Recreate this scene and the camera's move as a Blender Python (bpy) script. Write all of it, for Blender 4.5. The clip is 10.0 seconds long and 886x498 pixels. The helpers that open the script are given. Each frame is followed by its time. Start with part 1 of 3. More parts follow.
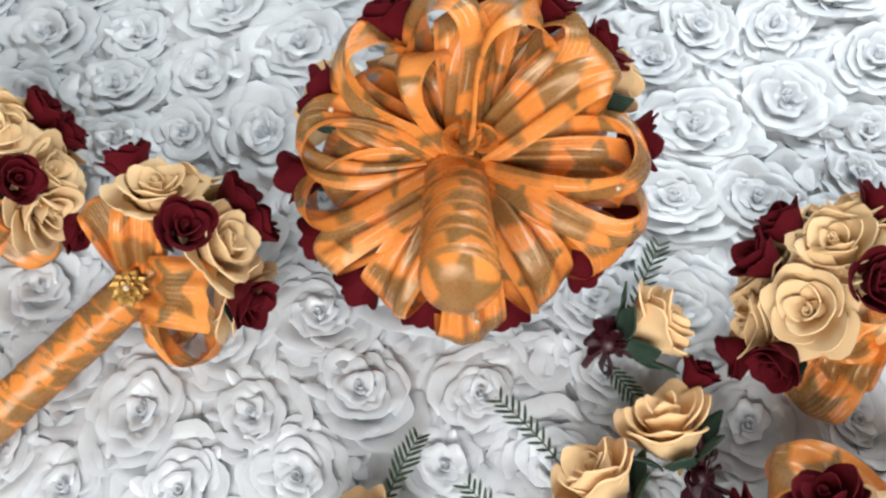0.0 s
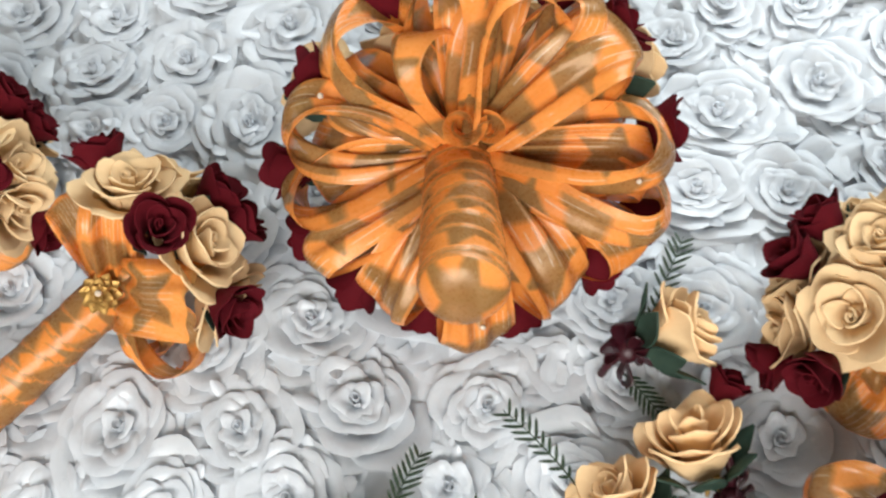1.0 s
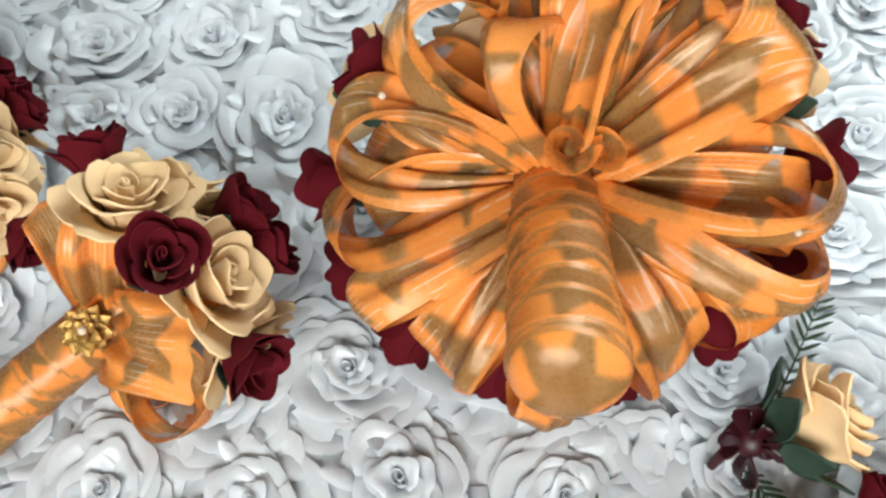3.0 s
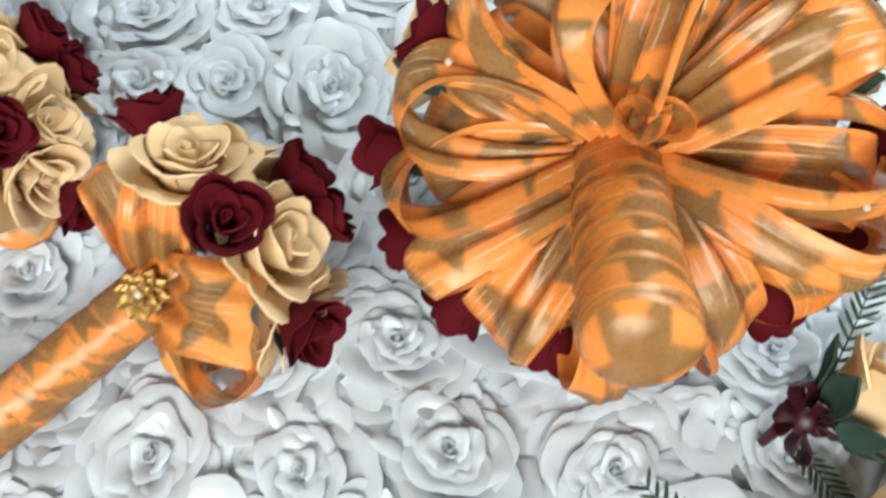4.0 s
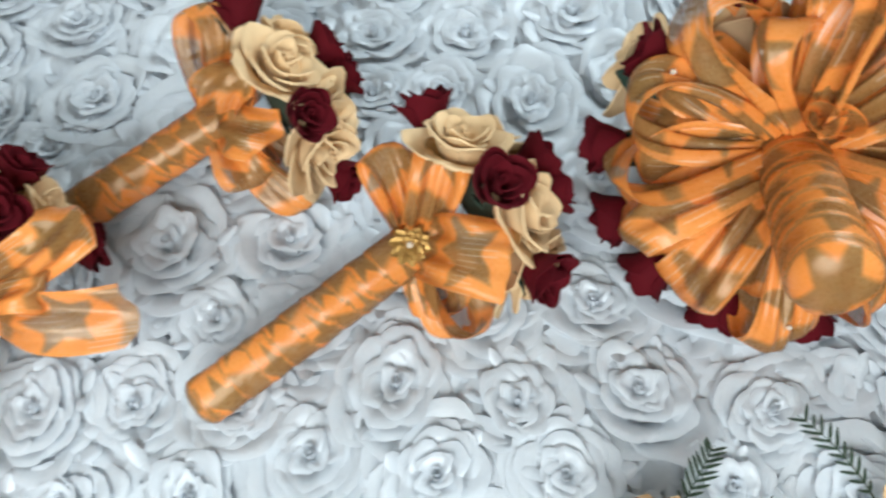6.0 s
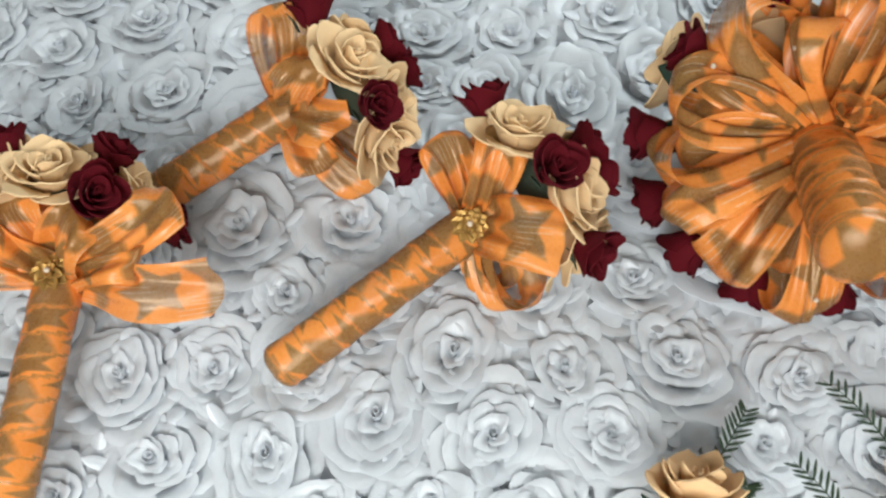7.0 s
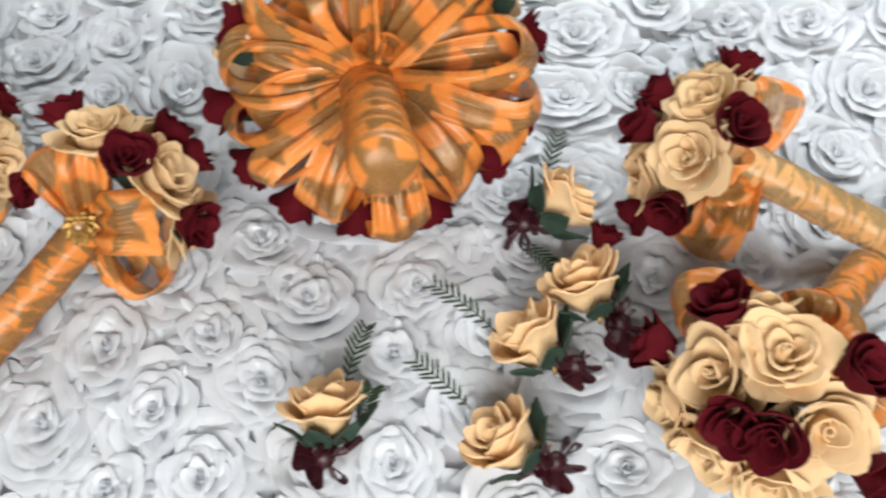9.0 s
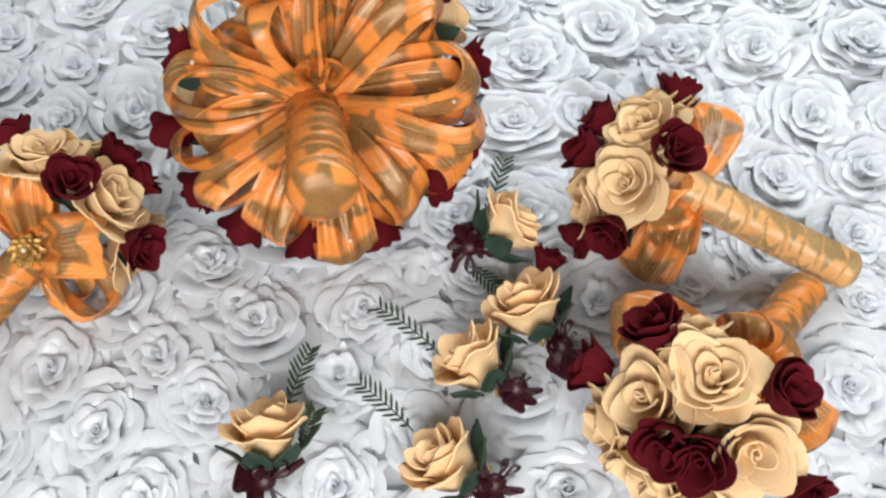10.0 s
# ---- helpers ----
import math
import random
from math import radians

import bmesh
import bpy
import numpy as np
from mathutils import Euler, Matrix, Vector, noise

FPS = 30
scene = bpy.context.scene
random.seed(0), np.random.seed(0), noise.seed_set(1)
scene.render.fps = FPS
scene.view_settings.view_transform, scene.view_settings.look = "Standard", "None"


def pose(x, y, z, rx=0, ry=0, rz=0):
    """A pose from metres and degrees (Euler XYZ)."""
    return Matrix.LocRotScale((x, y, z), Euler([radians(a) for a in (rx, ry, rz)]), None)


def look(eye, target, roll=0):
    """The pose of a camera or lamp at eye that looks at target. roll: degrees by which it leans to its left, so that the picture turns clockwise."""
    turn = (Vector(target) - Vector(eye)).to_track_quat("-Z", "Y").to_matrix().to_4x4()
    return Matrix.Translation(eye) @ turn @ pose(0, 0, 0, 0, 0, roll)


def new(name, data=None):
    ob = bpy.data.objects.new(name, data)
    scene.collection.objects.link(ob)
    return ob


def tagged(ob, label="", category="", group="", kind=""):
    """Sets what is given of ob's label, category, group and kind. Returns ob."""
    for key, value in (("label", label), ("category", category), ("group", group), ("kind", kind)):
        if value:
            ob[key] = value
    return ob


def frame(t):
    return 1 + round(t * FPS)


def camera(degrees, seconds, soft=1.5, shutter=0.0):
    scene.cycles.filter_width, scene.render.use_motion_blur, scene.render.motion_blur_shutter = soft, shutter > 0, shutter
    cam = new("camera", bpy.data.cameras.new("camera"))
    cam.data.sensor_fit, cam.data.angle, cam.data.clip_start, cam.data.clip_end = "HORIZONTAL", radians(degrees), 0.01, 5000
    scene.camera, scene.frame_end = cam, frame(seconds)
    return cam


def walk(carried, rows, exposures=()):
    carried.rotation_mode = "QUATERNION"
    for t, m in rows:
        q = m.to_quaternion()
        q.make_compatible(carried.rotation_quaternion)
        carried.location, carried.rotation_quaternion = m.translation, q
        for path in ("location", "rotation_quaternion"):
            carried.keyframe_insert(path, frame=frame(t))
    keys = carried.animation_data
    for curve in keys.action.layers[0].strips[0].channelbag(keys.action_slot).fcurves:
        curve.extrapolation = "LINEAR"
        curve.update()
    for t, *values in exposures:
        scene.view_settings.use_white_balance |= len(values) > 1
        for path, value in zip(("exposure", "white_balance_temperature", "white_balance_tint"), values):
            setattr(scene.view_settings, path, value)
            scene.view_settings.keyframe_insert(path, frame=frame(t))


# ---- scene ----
cam = camera(51.6, 10.0, soft=2.4, shutter=0.7)
PATH = [
    (0, (0.091, 0.15, 0.631), (0.001, 1.026, -1.165), -4.3),
    (0.5, (0.093, 0.163, 0.613), (0.002, 1.02, -1.192), -4.7),
    (1, (0.091, 0.182, 0.584), (-0.013, 1.031, -1.224), -5.6),
    (1.5, (0.084, 0.207, 0.553), (-0.034, 1.046, -1.258), -6.0),
    (2, (0.073, 0.227, 0.525), (-0.049, 1.069, -1.285), -5.4),
    (2.5, (0.062, 0.249, 0.5), (-0.07, 1.086, -1.311), -5.0),
    (2.7, (0.056, 0.258, 0.492), (-0.074, 1.09, -1.322), -4.5),
    (3.8, (0.037, 0.26, 0.475), (-0.131, 1.061, -1.35), -5.8),
    (4, (0.026, 0.251, 0.479), (-0.12, 1.045, -1.351), -4.3),
    (4.5, (-0.004, 0.221, 0.501), (-0.103, 1.041, -1.32), -0.9),
    (5, (-0.025, 0.192, 0.525), (-0.157, 1.049, -1.277), -1.8),
    (5.5, (-0.045, 0.164, 0.549), (-0.22, 1.045, -1.238), -3.4),
    (6, (-0.064, 0.14, 0.572), (-0.294, 1.027, -1.205), -5.4),
    (6.2, (-0.076, 0.131, 0.58), (-0.318, 1.019, -1.195), -5.6),
    (7.3, (-0.093, 0.084, 0.621), (-0.314, 0.975, -1.156), -5.1),
    (7.5, (-0.074, 0.077, 0.622), (-0.256, 0.972, -1.158), -4.5),
    (8, (-0.016, 0.063, 0.648), (-0.085, 0.963, -1.136), -2.8),
    (8.5, (0.036, 0.056, 0.66), (0.069, 0.954, -1.127), -1.6),
    (9, (0.086, 0.049, 0.658), (0.163, 0.931, -1.136), -2.3),
    (9.5, (0.112, 0.044, 0.662), (0.215, 0.932, -1.127), -1.5),
    (10, (0.119, 0.045, 0.666), (0.226, 0.958, -1.11), -0.7),
]
# the camera's own exposure and white balance: seconds, stops, kelvin, tint
EXPOSURES = [
    (0.0, -0.63, 6850, 9), (1.0, -0.61, 6850, 8), (2.0, -0.55, 6850, 7), (2.7, -0.53, 6800, 5), (4.0, -0.45, 6550, 3),
    (5.0, -0.49, 6350, 3), (6.0, -0.69, 6250, 2), (7.5, -0.85, 6900, 8), (8.5, -0.77, 6950, 11), (10.0, -0.71, 6900, 11),
]
walk(cam, [(t, look(eye, target, roll)) for t, eye, target, roll in PATH], EXPOSURES)

# ---- world and light ----
world = bpy.data.worlds.new("world")
scene.world = world
world.use_nodes = True
wn = world.node_tree.nodes
sky = wn.new("ShaderNodeTexSky")
sky.sky_type, sky.sun_disc = "NISHITA", False
sky.sun_elevation, sky.sun_rotation = radians(35), radians(40)
wn["Background"].inputs[1].default_value = 0.12
world.node_tree.links.new(sky.outputs[0], wn["Background"].inputs[0])


def area_lamp(name, place, target, width, height, watts, colour):
    lamp = bpy.data.lights.new(name, "AREA")
    lamp.shape, lamp.size, lamp.size_y, lamp.energy, lamp.color = "RECTANGLE", width, height, watts, colour
    ob = new(name, lamp)
    ob.matrix_world = look(place, target)
    return ob


area_lamp("daylight_north", (0.8, 1.46, 1.12), (0.15, 0.3, 0.0), 1.15, 0.9, 47, (0.83, 0.925, 1.0))
# unseen fill lamp added behind the viewpoint to brighten the near cloth
area_lamp("front_fill", (-0.05, -0.84, 1.16), (0.0, 0.3, 0.0), 1.3, 0.85, 66, (0.965, 0.98, 1.0))


# ---- materials ----
class Nodes:
    """A small writer of node trees."""

    def __init__(self, name):
        self.mat = bpy.data.materials.new(name)
        self.mat.use_nodes = True
        self.tree = self.mat.node_tree
        self.bsdf = self.tree.nodes["Principled BSDF"]
        self.out = self.tree.nodes["Material Output"]

    def add(self, kind, **inputs):
        n = self.tree.nodes.new("ShaderNode" + kind)
        for key, value in inputs.items():
            self.put(n.inputs[key.replace("_", " ")], value)
        return n

    def put(self, socket, value):
        if isinstance(value, bpy.types.NodeSocket):
            self.tree.links.new(value, socket)
        else:
            socket.default_value = value

    def math(self, op, a, b=0.0, c=0.0):
        n = self.tree.nodes.new("ShaderNodeMath")
        n.operation = op
        for i, v in enumerate((a, b, c)):
            self.put(n.inputs[i], v)
        return n.outputs[0]

    def mix(self, fac, a, b):
        n = self.tree.nodes.new("ShaderNodeMix")
        n.data_type = "RGBA"
        self.put(n.inputs[0], fac)
        self.put(n.inputs[6], a)
        self.put(n.inputs[7], b)
        return n.outputs[2]

    def noise(self, scale, detail=3.0, rough=0.55, vector=None):
        n = self.add("TexNoise", Scale=scale, Detail=detail, Roughness=rough)
        self.put(n.inputs["Vector"], vector or self.add("TexCoord").outputs["Object"])
        return n.outputs["Fac"]

    def ramp(self, fac, lo, hi, a=0.0, b=1.0):
        n = self.add("MapRange")
        for key, v in (("Value", fac), ("From Min", lo), ("From Max", hi), ("To Min", a), ("To Max", b)):
            self.put(n.inputs[key], v)
        return n.outputs[0]

    def bump(self, height, strength, distance):
        n = self.add("Bump", Strength=strength, Distance=distance, Height=height)
        self.put(self.bsdf.inputs["Normal"], n.outputs[0])
        return n.outputs[0]

    def set(self, **values):
        for key, v in values.items():
            self.put(self.bsdf.inputs[key.replace("_", " ")], v)


def rgb(r, g, b):
    return (r, g, b, 1.0)


def cloth_material(name, dark, light, rough, glow):
    n = Nodes(name)
    info = n.add("ObjectInfo").outputs["Random"]
    shade = n.mix(n.ramp(n.noise(38.0), 0.3, 0.7), rgb(*dark), rgb(*light))
    shade = n.mix(n.math("MULTIPLY", info, 0.35), shade, rgb(*dark))
    n.set(Base_Color=shade, Roughness=n.ramp(n.noise(60.0), 0.3, 0.7, rough - 0.08, rough + 0.1), Specular_IOR_Level=0.7, Sheen_Weight=0.1)
    n.bump(n.noise(240.0, 2.0), 0.12, 0.001)
    see = n.add("BsdfTranslucent", Color=rgb(*light))
    both = n.add("MixShader", Fac=glow)
    n.put(both.inputs[1], n.bsdf.outputs[0])
    n.put(both.inputs[2], see.outputs[0])
    n.put(n.out.inputs[0], both.outputs[0])
    return n.mat


def foam_material(name, dark, light, rough=0.75, grain=0.35):
    n = Nodes(name)
    info = n.add("ObjectInfo").outputs["Random"]
    c = n.mix(n.ramp(n.noise(55.0, 4.0), 0.32, 0.68), rgb(*dark), rgb(*light))
    c = n.mix(n.math("MULTIPLY", info, 0.4), c, rgb(*[0.86 * v for v in light]))
    n.set(Base_Color=c, Roughness=rough, Specular_IOR_Level=0.14)
    n.bump(n.noise(900.0, 2.0), grain, 0.0006)
    return n.mat


def ribbon_material(name, orange_dark, orange_light, olive_dark, olive_light, star_part=1.0):
    """Organza with woven glitter stars, sheer bands and silver threads; u runs along the ribbon in metres, v across it from 0 to 1."""
    n = Nodes(name)
    uv = n.add("UVMap").outputs[0]
    sep = n.add("SeparateXYZ", Vector=uv)
    u, v = sep.outputs[0], sep.outputs[1]
    period, wide = 0.086, 0.046
    cell = n.math("SUBTRACT", n.math("FRACT", n.math("DIVIDE", u, period)), 0.5)
    x = n.math("MULTIPLY", cell, period / wide)
    y = n.math("SUBTRACT", v, 0.5)
    ang = n.math("ARCTAN2", y, x)
    rad = n.math("SQRT", n.math("ADD", n.math("MULTIPLY", x, x), n.math("MULTIPLY", y, y)))
    five = n.math("ABSOLUTE", n.math("SUBTRACT", n.math("FRACT", n.math("DIVIDE", ang, 2 * math.pi / 5)), 0.5))
    off = n.math("MULTIPLY", five, 2 * math.pi / 5)
    along, across = n.math("MULTIPLY", rad, n.math("COSINE", off)), n.math("MULTIPLY", rad, n.math("SINE", off))
    inside = n.math("SUBTRACT", n.math("MULTIPLY", n.math("SUBTRACT", 0.52, along), 0.44), across)
    star = n.ramp(inside, -0.04, 0.02, 0.0, 0.85)
    # sheer slanting band between two stars
    slant = n.math("ADD", n.math("ABSOLUTE", cell), n.math("MULTIPLY", y, 0.16))
    band = n.ramp(slant, 0.34, 0.40, 0.0, 0.8)
    olive = n.math("MAXIMUM", star, band)
    olive = n.math("MULTIPLY", olive, star_part)
    lines = n.math("GREATER_THAN", n.math("SINE", n.math("MULTIPLY", v, 92.0)), 0.88)
    lines = n.math("MULTIPLY", lines, n.ramp(n.noise(30.0), 0.58, 0.62))
    thread = n.noise(420.0, 2.0)
    orange = n.mix(n.ramp(n.noise(20.0), 0.3, 0.7), rgb(*orange_dark), rgb(*orange_light))
    gold = n.mix(n.ramp(n.noise(60.0, 3.0), 0.3, 0.7), rgb(*olive_dark), rgb(*olive_light))
    c = n.mix(olive, orange, gold)
    hem = n.ramp(n.math("ABSOLUTE", y), 0.44, 0.455)
    c = n.mix(n.math("MULTIPLY", hem, 0.85), c, rgb(*orange_light))
    c = n.mix(n.math("MULTIPLY", lines, 0.45), c, rgb(0.82, 0.72, 0.56))
    spark = n.add("TexVoronoi", Scale=1100.0)
    n.put(spark.inputs["Vector"], n.add("TexCoord").outputs["Object"])
    fleck = n.math("MULTIPLY", n.math("LESS_THAN", spark.outputs["Distance"], 0.16), n.math("MULTIPLY", star, n.ramp(n.noise(45.0), 0.5, 0.62)))
    c = n.mix(n.math("MULTIPLY", fleck, 0.8), c, rgb(0.95, 0.84, 0.55))
    n.set(Base_Color=c, Roughness=n.ramp(thread, 0.3, 0.7, 0.22, 0.38), Metallic=n.math("MULTIPLY", olive, 0.15), Specular_IOR_Level=0.45)
    weave = n.math("ADD", n.math("MULTIPLY", n.noise(420.0, 2.0), 0.4), n.math("MULTIPLY", n.noise(70.0, 3.0), 1.6))
    n.bump(weave, 0.28, 0.0012)
    see = n.add("BsdfTranslucent", Color=c)
    both = n.add("MixShader", Fac=0.18)
    n.put(both.inputs[1], n.bsdf.outputs[0])
    n.put(both.inputs[2], see.outputs[0])
    sheer = n.add("MixShader", Fac=n.ramp(olive, 0.0, 1.0, 0.06, 0.24))
    n.put(sheer.inputs[1], both.outputs[0])
    n.put(sheer.inputs[2], n.add("BsdfTransparent").outputs[0])
    n.put(n.out.inputs[0], sheer.outputs[0])
    return n.mat


def plain_material(name, dark, light, rough, metal=0.0, scale=30.0):
    n = Nodes(name)
    n.set(Base_Color=n.mix(n.ramp(n.noise(scale, 4.0), 0.3, 0.7), rgb(*dark), rgb(*light)), Roughness=rough, Metallic=metal)
    n.bump(n.noise(scale * 8), 0.15, 0.001)
    return n.mat


SATIN = cloth_material("white_satin", (0.76, 0.79, 0.83), (0.885, 0.91, 0.935), 0.27, 0.46)
NET = cloth_material("white_net", (0.66, 0.67, 0.7), (0.8, 0.81, 0.84), 0.7, 0.1)
CREAM = foam_material("cream_foam", (0.71, 0.49, 0.27), (0.84, 0.61, 0.355))
PEACH = foam_material("peach_foam", (0.80, 0.52, 0.27), (0.90, 0.64, 0.37))
WINE = foam_material("burgundy_foam", (0.055, 0.0018, 0.005), (0.115, 0.004, 0.010), 0.8)
DARKWINE = plain_material("dark_burgundy_satin", (0.020, 0.0012, 0.004), (0.048, 0.0028, 0.009), 0.45, 0.0, 60.0)
GREEN = foam_material("green_foam_leaf", (0.018, 0.036, 0.026), (0.038, 0.066, 0.048), 0.65, 0.2)
FERN = plain_material("dark_fern", (0.008, 0.021, 0.008), (0.022, 0.046, 0.018), 0.5, 0.0, 80.0)
RIBBON = ribbon_material("star_ribbon", (0.76, 0.23, 0.036), (0.90, 0.335, 0.082), (0.225, 0.138, 0.046), (0.35, 0.22, 0.085))
PALE_RIBBON = ribbon_material("pale_gold_ribbon", (0.74, 0.36, 0.12), (0.86, 0.50, 0.21), (0.34, 0.24, 0.10), (0.48, 0.35, 0.17), 1.0)
GOLD = plain_material("gold_metal", (0.40, 0.23, 0.06), (0.60, 0.37, 0.12), 0.5, 0.7, 120.0)
PEARL = plain_material("pearl_bead", (0.55, 0.46, 0.36), (0.72, 0.62, 0.5), 0.12, 0.0, 60.0)
CORE = plain_material("dark_foam_core", (0.014, 0.022, 0.012), (0.03, 0.04, 0.022), 0.9)
PLASTER = plain_material("beige_plaster", (0.26, 0.235, 0.2), (0.34, 0.31, 0.27), 0.85, 0.0, 6.0)
WOOD = plain_material("brown_wood", (0.16, 0.09, 0.045), (0.28, 0.17, 0.09), 0.5, 0.0, 9.0)
FRAME = plain_material("white_paint", (0.74, 0.74, 0.73), (0.82, 0.82, 0.81), 0.4, 0.0, 12.0)


# ---- mesh helpers ----
def smooth(mesh):
    mesh.polygons.foreach_set("use_smooth", [True] * len(mesh.polygons))
    return mesh


def finish(name, bm, material, flat=False):
    mesh = bpy.data.meshes.new(name)
    bmesh.ops.recalc_face_normals(bm, faces=bm.faces[:])
    bm.to_mesh(mesh)
    bm.free()
    mesh.materials.append(material)
    return mesh if flat else smooth(mesh)


def place(name, mesh, parent=None, m=None, label=""):
    """One mesh object at the local pose m under its parent."""
    ob = new(name, mesh)
    ob.parent = parent
    if m is not None:
        ob.matrix_local = m
    return tagged(ob, label) if label else ob


def part(name, bm, material, parent, label="", m=None):
    return place(name, finish(name, bm, material), parent, m, label)


def thing(name, where, label, category, group=""):
    ob = new(name)
    ob.empty_display_size = 0.02
    ob.location = where
    return tagged(ob, label, category, group)


def box_mesh(name, size, material, bevel=0.0):
    bm = bmesh.new()
    bmesh.ops.create_cube(bm, size=1.0)
    bmesh.ops.scale(bm, vec=size, verts=bm.verts)
    if bevel:
        bmesh.ops.bevel(bm, geom=bm.edges[:], offset=bevel, segments=2, affect="EDGES")
    return finish(name, bm, material, flat=not bevel)


def grid_faces(bm, rows, wrap=False):
    """Quads over a grid of points; gives the grid of vertices."""
    g = [[bm.verts.new(p) for p in row] for row in rows]
    for a, b in zip(g, g[1:]):
        n = len(a)
        for j in range(n if wrap else n - 1):
            k = (j + 1) % n
            bm.faces.new((a[j], a[k], b[k], b[j]))
    return g


def shell(bm, rows, thick):
    """A sheet with thickness: two grids joined round the rim."""
    pts = np.array(rows, float)
    du = np.gradient(pts, axis=0)
    dv = np.gradient(pts, axis=1)
    nor = np.cross(du, dv)
    nor /= np.linalg.norm(nor, axis=2, keepdims=True) + 1e-9
    a = grid_faces(bm, pts)
    b = grid_faces(bm, pts + nor * thick)
    ring = lambda g: g[0] + [r[-1] for r in g[1:]] + g[-1][-2::-1] + [r[0] for r in g[-2:0:-1]]
    ra, rb = ring(a), ring(b)
    for i in range(len(ra)):
        j = (i + 1) % len(ra)
        bm.faces.new((ra[i], ra[j], rb[j], rb[i]))
        for edge in (bm.edges.get((ra[i], ra[j])), bm.edges.get((rb[i], rb[j]))):
            edge.smooth = False


def sheet_uv(bm, rows, us, vs):
    """A thin ribbon with u along it in metres and v across."""
    g = grid_faces(bm, rows)
    uv = bm.loops.layers.uv.verify()
    where = {v: (us[i], vs[j]) for i, r in enumerate(g) for j, v in enumerate(r)}
    for f in bm.faces:
        for loop in f.loops:
            if loop.vert in where:
                loop[uv].uv = where[loop.vert]


def tube(bm, path, radii, sides=10, cap=True):
    path = [Vector(p) for p in path]
    rows = []
    side = None
    for i, p in enumerate(path):
        d = (path[min(i + 1, len(path) - 1)] - path[max(i - 1, 0)]).normalized()
        side = (d.orthogonal() if side is None else side - d * side.dot(d)).normalized()
        up = d.cross(side)
        rows.append([p + radii[i] * (math.cos(a) * side + math.sin(a) * up) for a in (2 * math.pi * k / sides for k in range(sides))])
    g = grid_faces(bm, rows, wrap=True)
    if cap:
        bm.faces.new(g[0])
        bm.faces.new(g[-1])
    return g


def ball(bm, centre, radius, squash=(1, 1, 1), sub=2):
    made = bmesh.ops.create_icosphere(bm, subdivisions=sub, radius=radius)["verts"]
    for v in made:
        v.co = Vector(c * s for c, s in zip(v.co, squash)) + Vector(centre)


def facing(where, way, spin=0.0, size=1.0):
    """A pose at where whose z axis points along way."""
    m = Vector(way).normalized().to_track_quat("Z", "Y").to_matrix().to_4x4()
    return Matrix.Translation(where) @ m @ Matrix.Rotation(spin, 4, "Z") @ Matrix.Scale(size, 4)


# ---- foam roses: meshes for a rose of rim radius 1, opening along z ----
def petal_mesh(name, material, r0, r1, z0, z1, span, curl, point, rng, thick=0.04, n=11, m=8):
    """A cut foam petal: cupped, its tip drawn to a point and its two edges rolled outwards."""
    rows = []
    skew = rng.uniform(-0.16, 0.16)
    fold, ph = rng.uniform(0.7, 1.3), rng.uniform(0, 6.28)
    for i in range(m):
        s = i / (m - 1)
        row = []
        for j in range(n):
            q = 2 * j / (n - 1) - 1
            top = 1 - 0.26 * abs(q) ** 1.8 + point * max(0.0, 1 - abs(q - skew) * 2.2)
            t = s * top
            lip = max(0.0, t - 0.58) / 0.42
            side = min(1.0, abs(q - skew))
            r = r0 + (r1 - r0) * t ** 0.78 + fold * curl * lip ** 1.7 * (0.45 + 0.8 * side)
            z = z0 + (z1 - z0) * t ** 1.1 - 0.55 * fold * curl * lip ** 2.2 * (0.3 + 0.9 * side)
            r += 0.03 * math.sin(3.6 * q + ph) * t + 0.06 * q * t
            z += 0.02 * math.sin(5.0 * q + ph) * t
            a = q * span / 2 * (0.55 + 0.45 * min(1.0, 1.6 * s))
            row.append((r * math.cos(a), r * math.sin(a), z))
        rows.append(row)
    bm = bmesh.new()
    shell(bm, rows, thick)
    return finish(name, bm, material)


def bud_mesh(name, material, turns, r_out, z0, z1):
    bm = bmesh.new()
    rows = []
    steps = int(turns * 14)
    for k in range(3):
        s = k / 2
        row = []
        for i in range(steps + 1):
            f = i / steps
            a = f * turns * 2 * math.pi
            r = 0.03 + (r_out - 0.03) * f
            z = z0 + (z1 - z0) * s * (1 - 0.16 * f + 0.04 * math.sin(a * 1.5))
            row.append((r * (0.8 + 0.25 * s) * math.cos(a) + 0.05 * s, 0.72 * r * (0.8 + 0.25 * s) * math.sin(a), z))
        rows.append(row)
    shell(bm, rows, 0.035)
    cup = [(0.0, 0.0, -0.02), (0, 0, 0.1), (0, 0, 0.3), (0, 0, z0 + 0.35)]
    tube(bm, cup, [0.12, 0.3, r_out + 0.05, r_out * 0.8], 12)
    return finish(name, bm, material)


def rose_kit(material, tag, seed, rings, bud):
    rng = random.Random(seed)
    kinds = [[petal_mesh("petal_" + tag, material, *ring[1:], rng) for _ in range(2)] for ring in rings]
    return bud_mesh("rose_bud_" + tag, material, *bud), [r[0] for r in rings], kinds


